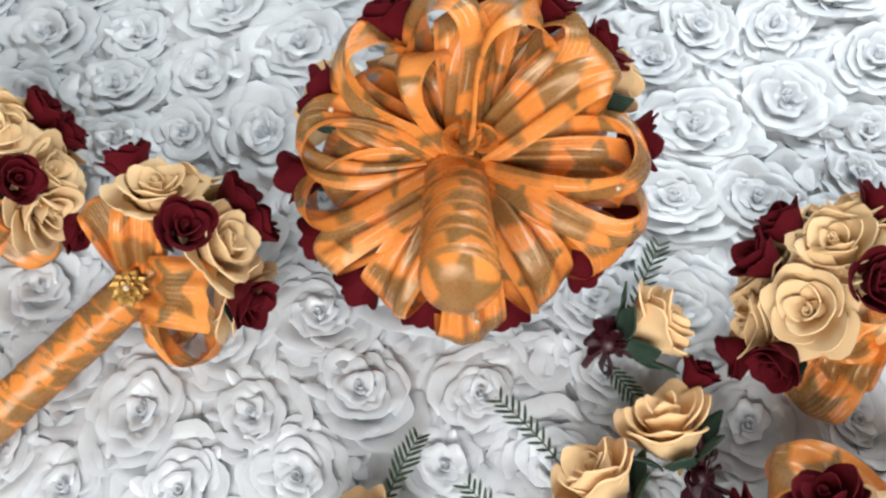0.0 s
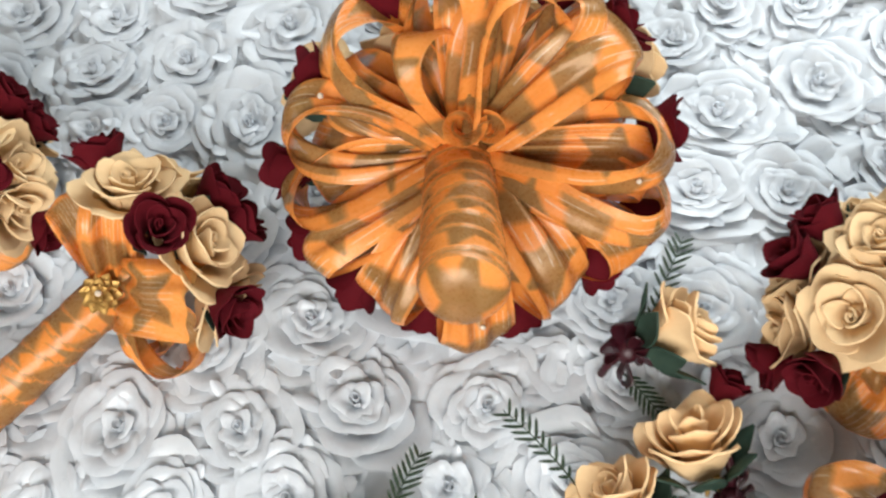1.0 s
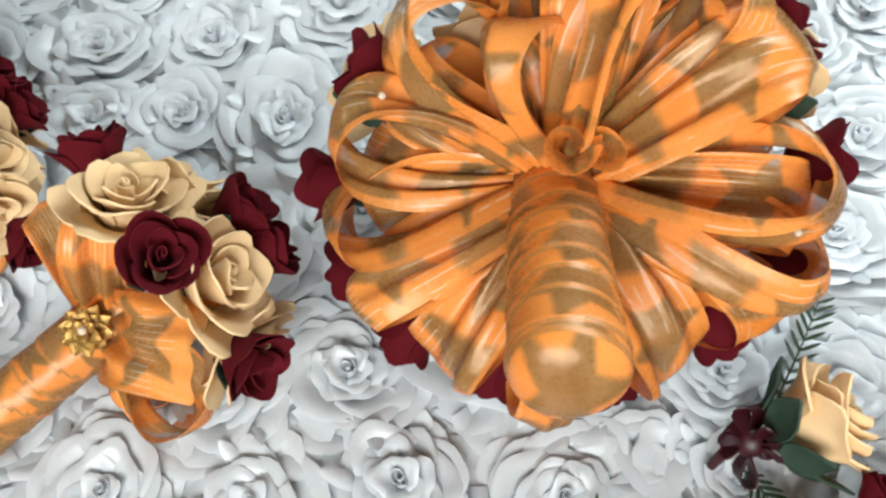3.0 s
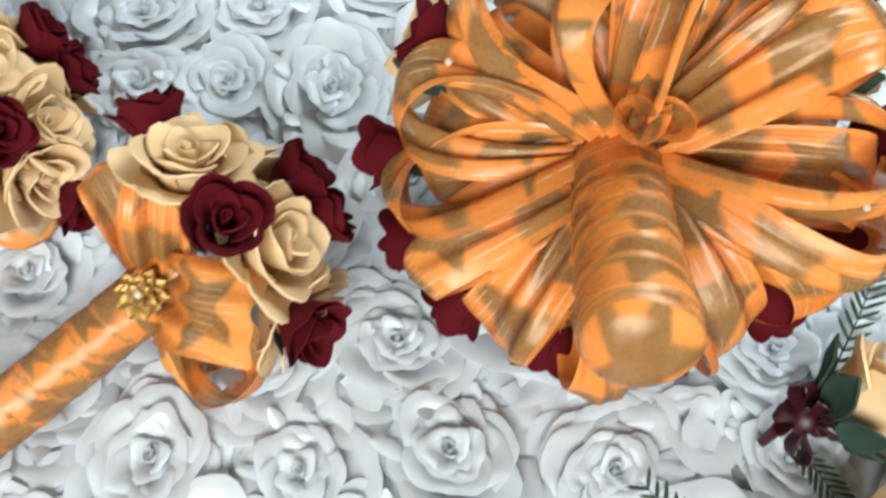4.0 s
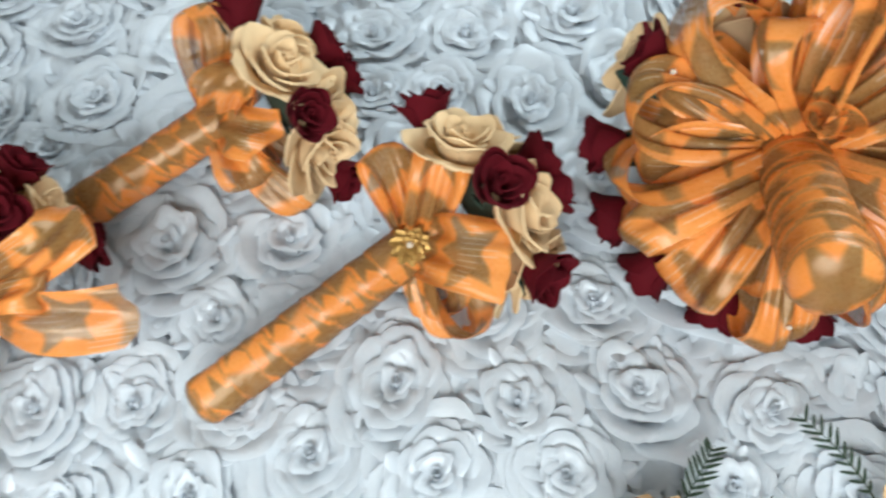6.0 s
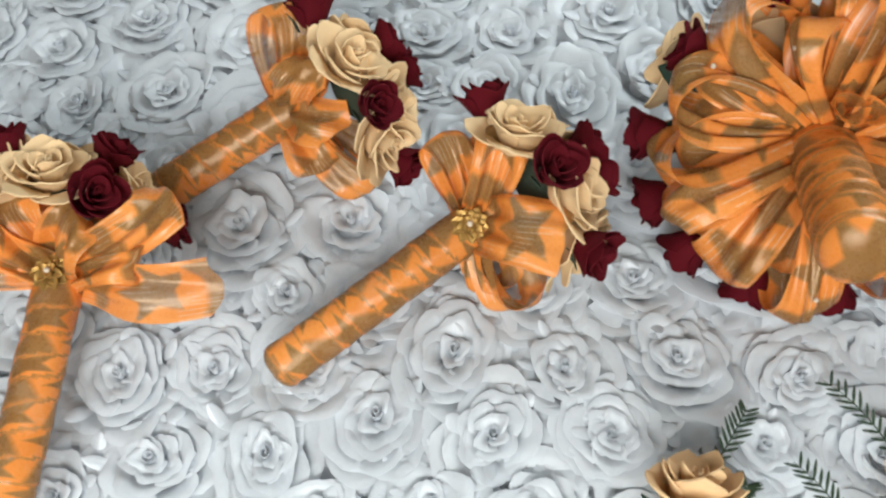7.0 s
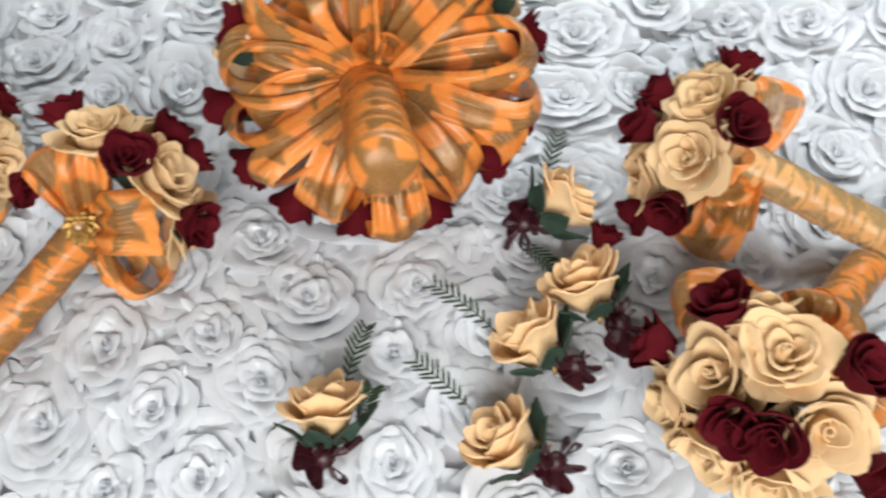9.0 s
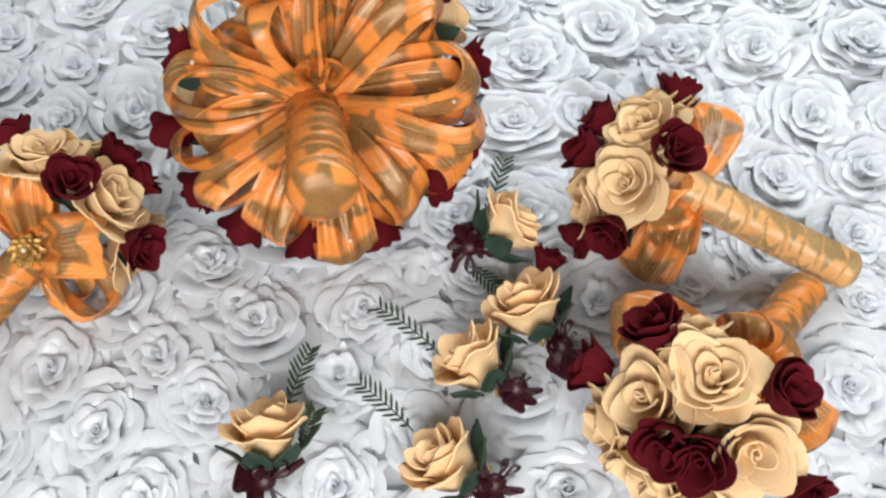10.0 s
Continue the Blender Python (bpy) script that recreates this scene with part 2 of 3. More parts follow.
# ring: petals, r0, r1, z0, z1, span, curl, point
CREAM_KITS = [rose_kit(CREAM, "cream", s, [
    (3, 0.16, 0.34, 0.25, 1.00, 2.5, 0.05, 0.08),
    (3, 0.22, 0.56, 0.16, 1.00, 2.5, 0.13, 0.12),
    (4, 0.28, 0.77, 0.06, 0.90, 2.05, 0.20, 0.17),
    (5, 0.30, 0.90, -0.04, 0.62, 1.75, 0.30, 0.22)], (1.5, 0.19, 0.25, 0.96)) for s in (3, 8, 21)]
BUD_KITS = [rose_kit(PEACH, "peach", s, [
    (3, 0.16, 0.34, 0.25, 1.02, 2.5, 0.05, 0.07),
    (3, 0.26, 0.54, 0.14, 1.00, 2.4, 0.12, 0.10),
    (4, 0.34, 0.74, 0.04, 0.93, 1.95, 0.20, 0.12),
    (5, 0.38, 0.88, -0.04, 0.80, 1.65, 0.24, 0.13)], (1.5, 0.19, 0.25, 0.98)) for s in (4, 17)]
WINE_KITS = [rose_kit(WINE, "burgundy", s, [
    (3, 0.18, 0.42, 0.2, 1.40, 2.5, 0.08, 0.06),
    (3, 0.26, 0.68, 0.1, 1.40, 2.4, 0.16, 0.08),
    (5, 0.36, 0.90, -0.02, 1.24, 1.8, 0.20, 0.03)], (1.4, 0.22, 0.2, 1.3)) for s in (5, 13)]


def rose(name, kits, parent, where, way, radius, rng, label="", tall=1.0):
    """A foam rose part with its petals, base at where, opening along way."""
    bud, counts, kinds = rng.choice(kits)
    ob = place(name, bud, parent, facing(where, way, rng.uniform(0, 6.28), radius) @ Matrix.Diagonal((1, 1, tall, 1)), label)
    for count, pair in zip(counts, kinds):
        start = rng.uniform(0, 6.28)
        for k in range(count):
            turn = start + 2 * math.pi * k / count + rng.uniform(-0.16, 0.16)
            tip = Matrix.Rotation(rng.uniform(-0.08, 0.14), 4, "Y") @ Matrix.Scale(rng.uniform(0.94, 1.06), 4)
            place("petal", pair[rng.randrange(2)], ob, Matrix.Rotation(turn, 4, "Z") @ tip)
    return ob


def leaf_mesh(name, material, length, width, bend=0.3, m=6, n=5, thick=0.0012):
    rows = []
    for i in range(m):
        s = i / (m - 1)
        w = width / 2 * max(0.04, math.sin(math.pi * min(1.0, 0.08 + 0.92 * s) ** 0.8))
        rows.append([(w * q, length * s, bend * length * s * s - 0.25 * w * (1 - q * q) + 0.1 * w * math.sin(7 * s) * q) for q in (2 * j / (n - 1) - 1 for j in range(n))])
    bm = bmesh.new()
    shell(bm, rows, thick)
    return finish(name, bm, material)


LEAF = leaf_mesh("leaf", GREEN, 0.026, 0.018, 0.12)


def leaf(parent, where, way, flat, size=1.0):
    """A foam leaf from where along way, its face towards flat."""
    y = Vector(way).normalized()
    z = (Vector(flat) - y * Vector(flat).dot(y)).normalized()
    m = Matrix((y.cross(z), y, z)).transposed().to_4x4()
    return place("leaf", LEAF, parent, Matrix.Translation(where) @ m @ Matrix.Scale(size, 4))


# ---- ribbon work ----
def loop_mesh(name, reach, width, lift, twist, rng, tail=False, gather=0.2, sweep=0.0, material=None):
    """A ribbon loop from the origin out along x and back, in the plane of x and z, z towards the handle."""
    if tail:
        prof = [(0.006, 0.004), (0.25 * reach, 0.5 * lift), (0.5 * reach, 0.9 * lift), (0.75 * reach, 0.7 * lift), (reach, 0.1 * lift)]
    else:
        prof = [(0.006, -0.03 * lift), (0.3 * reach, -0.3 * lift), (0.62 * reach, -0.5 * lift), (0.87 * reach, -0.42 * lift), (0.985 * reach, -0.12 * lift),
                (0.99 * reach, 0.18 * lift), (0.88 * reach, 0.46 * lift), (0.64 * reach, 0.5 * lift), (0.32 * reach, 0.3 * lift), (0.006, 0.05 * lift)]
    fine = []
    for i in range(len(prof) - 1):
        p = [Vector((*prof[max(0, min(len(prof) - 1, i + k))], 0)) for k in (-1, 0, 1, 2)]
        for k in range(4):
            t = k / 4
            fine.append(0.5 * ((2 * p[1]) + (p[2] - p[0]) * t + (2 * p[0] - 5 * p[1] + 4 * p[2] - p[3]) * t * t + (3 * p[1] - p[0] - 3 * p[2] + p[3]) * t ** 3))
    fine.append(Vector((*prof[-1], 0)))
    us, run = [], 0.043 - 0.62 * reach if tail else rng.uniform(0, 0.3)
    rows = []
    n = 23
    phase, ph2, pleats = rng.uniform(0, 6.28), rng.uniform(0, 6.28), rng.uniform(6.5, 11.0)
    for i, p in enumerate(fine):
        if i:
            run += (fine[i] - fine[i - 1]).length
        us.append(run)
        f = min(1.0, max(0.0, p.x / reach))
        g = f ** 0.7
        w = width * (gather + (1 - gather) * g)
        tw = twist * f
        back = i / (len(fine) - 1)
        row = []
        for j in range(n):
            q = 2 * j / (n - 1) - 1
            ruck = (0.0068 * (1 - g) ** 0.75 * (0.25 if tail else min(1.0, 1.2 - gather)) + 0.0014) * math.sin(q * pleats + phase + 1.5 * back) + 0.0075 * g * math.sin(q * 2.6 + 5.0 * back + ph2)
            y, z = 0.5 * w * q + sweep * reach * f * f * (1 - 1.4 * back), p.y + ruck
            cup = -0.16 * w * q * q * f
            row.append((p.x + cup, y * math.cos(tw) - (z - p.y) * math.sin(tw), p.y + y * math.sin(tw) + (z - p.y) * math.cos(tw)))
        rows.append(row)
    bm = bmesh.new()
    sheet_uv(bm, rows, us, [j / (n - 1) for j in range(n)])
    return finish(name, bm, material or RIBBON)


def handle_mesh(name, a, b, ra, rb, pitch, rng, sides=24, material=None, hem=0.2):
    """A stem bundle wrapped in ribbon from a to b, with a ridge at each turn and ribbon folded over its end."""
    a, b = Vector(a), Vector(b)
    length = (b - a).length
    d = (b - a).normalized()
    side = d.cross(Vector((0, 0, 1))).normalized()
    up = side.cross(d)
    steps = max(24, int(length / 0.0018))
    shift, lean = rng.uniform(0, 0.1), rng.uniform(0.1, 0.2)
    ends = (1.0, 0.97, 0.9, 0.78, 0.6, 0.38, 0.05)
    rows, coords = [], []
    for i in range(steps + len(ends)):
        s = min(1.0, i / steps)
        close = ends[max(0, i - steps)]
        push = 0.55 * rb * math.sqrt(max(0.0, 1 - close * close))
        row = []
        for k in range(sides + 1):
            ang = 2 * math.pi * k / sides
            turn = s * length / pitch + k / sides + lean * math.sin(ang + 9 * s) + 0.1 * math.sin(17 * s)
            saw = turn % 1.0
            r = (ra + (rb - ra) * s) * (1 + 0.05 * (saw - 0.5) * close + 0.025 * math.sin(3 * ang + 5 * s) + 0.012 * math.sin(2 * ang - 31 * s))
            crease = 0.0016 * math.sin(2 * ang + 1.0) * close * (1 - close)
            row.append(a + d * (s * length + push + crease) + r * close * (math.cos(ang) * side + math.sin(ang) * up))
            if i <= steps:
                coords.append((shift + math.floor(turn) * 0.131 + (k / sides) * 2 * math.pi * ra, hem + (0.98 - hem) * saw))
            else:
                coords.append((0.043 + close * rb * math.cos(ang), 0.5 + 0.7 * close * rb / 0.046 * math.sin(ang)))
        rows.append(row)
    bm = bmesh.new()
    g = grid_faces(bm, rows)
    uv = bm.loops.layers.uv.verify()
    where = {v: coords[i * (sides + 1) + j] for i, r in enumerate(g) for j, v in enumerate(r)}
    for f in bm.faces:
        for loop in f.loops:
            loop[uv].uv = where[loop.vert]
    for loop in bm.faces.new(g[-1][:-1]).loops:
        loop[uv].uv = where[loop.vert]
    return finish(name, bm, material or RIBBON)


def axes(origin, out, normal):
    """The pose whose x axis is out and whose z axis is as near normal as can be."""
    x = Vector(out).normalized()
    z = (Vector(normal) - x * Vector(normal).dot(x)).normalized()
    return Matrix.Translation(origin) @ Matrix((x, z.cross(x), z)).transposed().to_4x4()


def pearl_mesh():
    bm = bmesh.new()
    ball(bm, (0, 0, 0), 0.0019, sub=2)
    return finish("pearl", bm, PEARL)


PIN = pearl_mesh()


def brooch(parent, where, normal):
    """A gilt flower brooch with a pearl at its heart."""
    bm = bmesh.new()
    for ring, (count, reach, w) in enumerate(((10, 0.0135, 0.0095), (9, 0.0105, 0.008), (7, 0.0065, 0.006))):
        for k in range(count):
            a = 2 * math.pi * (k + 0.5 * ring) / count
            x, y = math.cos(a), math.sin(a)
            rows = []
            for i in range(5):
                s = i / 4
                half = w / 2 * math.sin(math.pi * (0.12 + 0.8 * s))
                r = reach * s
                z = 0.001 + 0.0022 * ring + (0.0035 + 0.002 * math.sin(2.1 * k)) * math.sin(2.4 * s)
                rows.append([(x * r - y * half * q, y * r + x * half * q, z - 0.0018 * (1 - q * q)) for q in (-1, 0, 1)])
            shell(bm, rows, 0.0008)
    ob = part("brooch", bm, GOLD, parent, "gilt flower brooch", facing(where, normal, 0.3, 0.98))
    place("pearl", PIN, ob, Matrix.Translation((0, 0, 0.0085)) @ Matrix.Scale(1.25, 4), "small shining pearl bead")
    return ob


def core(parent, where, way, radius, flat):
    bm = bmesh.new()
    ball(bm, (0, 0, 0), radius, (1, 1, flat), 3)
    part("foam_core", bm, CORE, parent, "dark green foam core", facing(where, way))


# ---- room: unseen walls, floor and ceiling added to contain and bounce the light ----
def wall(name, where, size):
    ob = place(name, box_mesh(name, size, PLASTER))
    ob.location = where
    return tagged(ob, "unseen plain beige wall added to bounce light", "wall", kind="structure")


def wall_with_window(name, y, x0, x1, wx0, wx1, wz0, wz1, window):
    """A wall across x at y, 0.2 m thick, with one opening and a window frame in it."""
    bm = bmesh.new()
    for xa, xb, za, zb in ((x0, wx0, -0.78, 1.72), (wx1, x1, -0.78, 1.72), (wx0, wx1, -0.78, wz0), (wx0, wx1, wz1, 1.72)):
        made = bmesh.ops.create_cube(bm, size=1.0)["verts"]
        bmesh.ops.scale(bm, vec=(xb - xa, 0.2, zb - za), verts=made)
        bmesh.ops.translate(bm, vec=((xa + xb) / 2, y, (za + zb) / 2), verts=made)
    tagged(place(name, finish(name, bm, PLASTER, flat=True)), "unseen plain beige wall added around a light opening", "wall", kind="structure")
    w = tagged(new(window), "unseen white painted window frame in an unseen wall", "window", kind="structure")
    w.location = ((wx0 + wx1) / 2, y, (wz0 + wz1) / 2)
    wide, high = wx1 - wx0, wz1 - wz0
    for x, z, sx, sz in ((-wide / 2 + 0.025, 0, 0.05, high), (wide / 2 - 0.025, 0, 0.05, high), (0, -high / 2 + 0.025, wide - 0.104, 0.05), (0, high / 2 - 0.025, wide - 0.104, 0.05)):
        place("window_frame", box_mesh("window_frame", (sx, 0.06, sz), FRAME, 0.004), w, Matrix.Translation((x, 0.05, z)))


wall_with_window("wall_north", 1.6, -2.2, 2.2, 0.18, 1.42, 0.62, 1.62, "window_1")
# opening added for the front fill lamp; no window is known on this side
wall_with_window("wall_south", -1.0, -2.2, 2.2, -0.85, 0.75, 0.66, 1.62, "added_window")
wall("wall_west", (-2.3, 0.3, 0.47), (0.2, 2.8, 2.5))
wall("wall_east", (2.3, 0.3, 0.47), (0.2, 2.8, 2.5))
floor = place("floor", box_mesh("floor", (4.8, 2.8, 0.1), WOOD))
floor.location = (0, 0.3, -0.83)
tagged(floor, "unseen plain brown floor added to close the room", "floor", kind="structure")
ceiling = place("ceiling", box_mesh("ceiling", (4.8, 2.8, 0.1), PLASTER))
ceiling.location = (0, 0.3, 1.77)
tagged(ceiling, "unseen plain beige ceiling added to bounce light", "ceiling", kind="structure")

TABLE_X, TABLE_Y, HALF_X, HALF_Y = 0.0, 0.42, 0.80, 0.48
table = thing("table", (TABLE_X, TABLE_Y, -0.78), "plain brown wooden table under a white cloth", "table")
place("tabletop", box_mesh("tabletop", (2 * HALF_X, 2 * HALF_Y, 0.03), WOOD, 0.004), table, Matrix.Translation((0, 0, 0.742)))
LEG = box_mesh("leg", (0.06, 0.06, 0.727), WOOD, 0.004)
for sx in (-1, 1):
    for sy in (-1, 1):
        place("leg", LEG, table, Matrix.Translation((sx * (HALF_X - 0.08), sy * (HALF_Y - 0.08), 0.3635)))

# ---- rosette tablecloth ----
BASE = -0.02


def cloth_sheet():
    bm = bmesh.new()
    nx, ny = 90, 60
    rows = []
    for j in range(ny + 1):
        y = TABLE_Y - HALF_Y + 2 * HALF_Y * j / ny
        row = []
        for i in range(nx + 1):
            x = TABLE_X - HALF_X + 2 * HALF_X * i / nx
            row.append((x, y, BASE + 0.0025 * noise.noise((x * 14, y * 14, 0))))
        rows.append(row)
    shell(bm, rows, 0.002)
    return finish("tablecloth", bm, NET)


tablecloth = tagged(place("tablecloth", cloth_sheet()), "white satin tablecloth covered in raised rosettes", "tablecloth")


def rosette_petal(rng, count, r0, r1, z0, z1):
    """One scalloped fold of satin in a ring: rises from r0 to its rim at r1, the rim rippled and turned out."""
    m, n = 7, 13
    span = 2 * math.pi / count * 1.5
    ph, ph2, skew, point = rng.uniform(0, 6.28), rng.uniform(0, 6.28), rng.uniform(-0.25, 0.25), rng.choice((0, 0, 0.05, 0.1, 0.14))
    rows = []
    for i in range(m):
        t = i / (m - 1)
        row = []
        for j in range(n):
            q = 2 * j / (n - 1) - 1
            rim = 1 - 0.2 * abs(q + skew) ** 2.6 + point * max(0.0, 1 - 3 * abs(q - skew))
            lip = max(0.0, t - 0.7) / 0.3
            r = r0 + (r1 * rim - r0) * t ** 1.25
            z = z0 + (z1 - z0) * t ** 0.62 * (1 - 0.2 * q * q) - 0.16 * (z1 - z0) * lip ** 2
            z += (0.0016 * math.sin(3.1 * q + ph) + 0.0011 * math.sin(7.3 * q + ph2)) * t
            r += (0.0019 * math.sin(5.0 * q + ph) + 0.0009 * math.sin(10.0 * q + ph2)) * t + 0.0024 * q * t
            a = q * span / 2
            row.append((r * math.cos(a), r * math.sin(a), z))
        rows.append(row)
    bm = bmesh.new()
    shell(bm, rows, 0.00035)
    return finish("satin_petal", bm, SATIN)


def stray_petal(rng):
    """A small oval fold of satin that lies tilted on the rosettes."""
    length, width, rise = rng.uniform(0.016, 0.023), rng.uniform(0.009, 0.014), rng.uniform(0.3, 0.8)
    rows = []
    for i in range(8):
        s = i / 7
        w = width / 2 * max(0.12, math.sqrt(max(0.0, 1 - (2 * s - 1) ** 2)))
        rows.append([(length * (0.9 * s + 0.1 * s * s), w * q, length * rise * s ** 0.8 - 0.3 * w * q * q) for q in (-1, -0.6, -0.2, 0.2, 0.6, 1)])
    bm = bmesh.new()
    shell(bm, rows, 0.0004)
    return finish("stray_petal", bm, SATIN)


def rosette_heart(rng):
    bm = bmesh.new()
    rows = []
    for k in range(4):
        s = k / 3
        rows.append([((0.0015 + 0.0042 * f) * (0.75 + 0.3 * s) * math.cos(9.5 * f), (0.0015 + 0.0042 * f) * (0.75 + 0.3 * s) * math.sin(9.5 * f), 0.008 + 0.0155 * s * (1 - 0.12 * f)) for f in (i / 18 for i in range(19))])
    shell(bm, rows, 0.0005)
    return finish("rosette", bm, SATIN)


petal_rng = random.Random(77)
RINGS = ((5, 0.031, 0.052, -0.001, 0.0115), (5, 0.0225, 0.0425, 0.001, 0.0155), (4, 0.0145, 0.033, 0.004, 0.0185), (4, 0.0080, 0.0235, 0.006, 0.0205), (3, 0.0025, 0.0138, 0.008, 0.0215))
PETALS = [[rosette_petal(petal_rng, *ring) for _ in range(6)] for ring in RINGS]
STRAYS = [stray_petal(petal_rng) for _ in range(7)]
HEARTS = [rosette_heart(petal_rng) for _ in range(2)]


def rosette_layout(rng):
    """Each petal's mesh and pose within one rosette."""
    made = []
    for (count, *_), kinds in zip(RINGS, PETALS):
        start = rng.uniform(0, 6.28)
        off = Matrix.Translation((rng.uniform(-0.0016, 0.0016), rng.uniform(-0.0016, 0.0016), 0))
        grow = rng.uniform(0.88, 1.1)
        wide = Matrix.Diagonal((grow, grow, rng.uniform(0.85, 1.15), 1))
        count += rng.choice((0, 0, 1))
        for k in range(count):
            size = rng.uniform(0.9, 1.06)
            m = off @ Matrix.Rotation(start + 2 * math.pi * k / count + rng.uniform(-0.2, 0.2), 4, "Z") @ Matrix.Rotation(rng.uniform(-0.08, 0.08), 4, "Y") @ Matrix.Rotation(rng.uniform(-0.05, 0.05), 4, "X") @ Matrix.Diagonal((size, size, rng.uniform(0.85, 1.15), 1))
            made.append(("satin_petal", rng.choice(kinds), wide @ m))
    for _ in range(rng.choice((4, 5, 6))):
        m = Matrix.Rotation(rng.uniform(0, 6.28), 4, "Z") @ Matrix.Translation((rng.choice((0.014, 0.024, 0.034, 0.038)), 0, rng.uniform(0.003, 0.009))) @ Matrix.Rotation(rng.uniform(-0.5, 0.5), 4, "Z")
        made.append(("stray_petal", rng.choice(STRAYS), m))
    return made


# rosettes by rows of the cloth: y, then the x of each
ROWS_FRONT = [(0.215, (-0.345, -0.149, -0.082)), (0.232, (-0.269, 0.451)), (0.270, (-0.386, -0.198, -0.116)), (0.283, (-0.32, -0.036)), (0.292, (0.066,)),
              (0.326, (-0.153, -0.072, 0.277)), (0.345, (0.005, 0.089)), (0.332, (0.351,)), (0.354, (-0.284,)), (0.402, (-0.333, -0.031)), (0.42, (-0.25, 0.451, 0.529))]
ROWS_BACK = [(0.478, (0.427, 0.499)), (0.507, (0.238, 0.303)), (0.52, (-0.433,)), (0.532, (0.388,)), (0.55, (-0.541, 0.572)), (0.562, (-0.093, 0.472)),
             (0.575, (0.26, 0.403)), (0.605, (0.339,)), (0.612, (-0.228,)), (0.625, (-0.154,)), (0.645, (0.231,)), (0.655, (-0.072,)), (0.668, (-0.299, -0.22)), (0.682, (0.337,))]
SPOTS = [(x, y) for y, xs in ROWS_FRONT + ROWS_BACK for x in xs]


def fill_spots(spots, gap):
    """Close the cloth with further rosettes, in the same staggered rows."""
    rng = random.Random(4)
    spots = list(spots)
    step = 0.058
    for g in (gap, gap - 0.014, gap - 0.019):
        for k in range(int(2 * HALF_Y / (step / 2))):
            y = TABLE_Y - HALF_Y + 0.04 + k * step / 2
            if y > TABLE_Y + HALF_Y - 0.04:
                break
            for i in range(int(2 * HALF_X / 0.02)):
                x = TABLE_X - HALF_X + 0.04 + i * 0.02 + rng.uniform(-0.006, 0.006)
                yy = y + rng.uniform(-0.006, 0.006)
                if x < TABLE_X + HALF_X - 0.04 and all((x - a) ** 2 + (yy - b) ** 2 > g * g for a, b in spots):
                    spots.append((x, yy))
    return spots


spot_rng = random.Random(9)
ALL_SPOTS = fill_spots(SPOTS, 0.074)
field = []
for x, y in ALL_SPOTS:
    near = min(math.hypot(x - a, y - b) for a, b in ALL_SPOTS if (a, b) != (x, y))
    size = min(1.16, max(0.76, near / 0.072)) * spot_rng.uniform(0.97, 1.04)
    tip = Matrix.Rotation(spot_rng.uniform(-0.08, 0.08), 4, "X") @ Matrix.Rotation(spot_rng.uniform(-0.08, 0.08), 4, "Y")
    oval = spot_rng.uniform(0.88, 1.12)
    m = Matrix.Translation((x, y, BASE + 0.003 + spot_rng.uniform(-0.002, 0.002))) @ tip @ Matrix.Rotation(spot_rng.uniform(0, 6.28), 4, "Z") @ Matrix.Diagonal((size * oval, size / oval, size, 1))
    heart = spot_rng.choice(HEARTS)
    if -0.66 < x < 0.68 and 0.1 < y < 0.8:
        ob = place("rosette", heart, tablecloth, m)
        for name, mesh, pm in rosette_layout(spot_rng):
            place(name, mesh, ob, pm)
    else:
        field += [(heart, m)] + [(mesh, m @ pm) for _, mesh, pm in rosette_layout(spot_rng)]
bm = bmesh.new()
for mesh, m in field:
    start = len(bm.verts)
    bm.from_mesh(mesh)
    bm.verts.ensure_lookup_table()
    for v in bm.verts[start:]:
        v.co = m @ v.co
tagged(part("rosette_field", bm, SATIN, tablecloth), kind="stuff")


def loose_petals(spots):
    """Folds of satin that cover the net wherever the rosettes leave it bare."""
    rng = random.Random(15)
    bm = bmesh.new()
    for j in range(int(2 * HALF_Y / 0.016)):
        for i in range(int(2 * HALF_X / 0.016)):
            x, y = TABLE_X - HALF_X + 0.02 + 0.016 * i + rng.uniform(-0.006, 0.006), TABLE_Y - HALF_Y + 0.02 + 0.016 * j + rng.uniform(-0.006, 0.006)
            if abs(x - TABLE_X) > HALF_X - 0.02 or abs(y - TABLE_Y) > HALF_Y - 0.02 or min((x - a) ** 2 + (y - b) ** 2 for a, b in spots) < 0.0385 ** 2:
                continue
            turn = Matrix.Rotation(rng.uniform(0, 6.28), 4, "Z")
            for _ in range(2):
                start = len(bm.verts)
                if rng.random() < 0.45:
                    mesh, m = rng.choice(STRAYS), Matrix.Rotation(rng.uniform(-0.3, 0.6), 4, "Y")
                else:
                    mesh, m = rng.choice(PETALS[rng.choice((1, 2, 2, 3))]), Matrix.Rotation(rng.uniform(-0.25, 0.25), 4, "Y") @ Matrix.Translation((-0.03, 0, 0))
                m = Matrix.Translation((x, y, BASE + rng.uniform(-0.001, 0.003))) @ Matrix.Diagonal((1, 1, 0.6, 1)) @ turn @ Matrix.Rotation(rng.uniform(2.2, 4.0) * _, 4, "Z") @ m
                bm.from_mesh(mesh)
                bm.verts.ensure_lookup_table()
                for v in bm.verts[start:]:
                    v.co = m @ v.co
    return part("loose_petals", bm, SATIN, tablecloth)


tagged(loose_petals(ALL_SPOTS), kind="stuff")


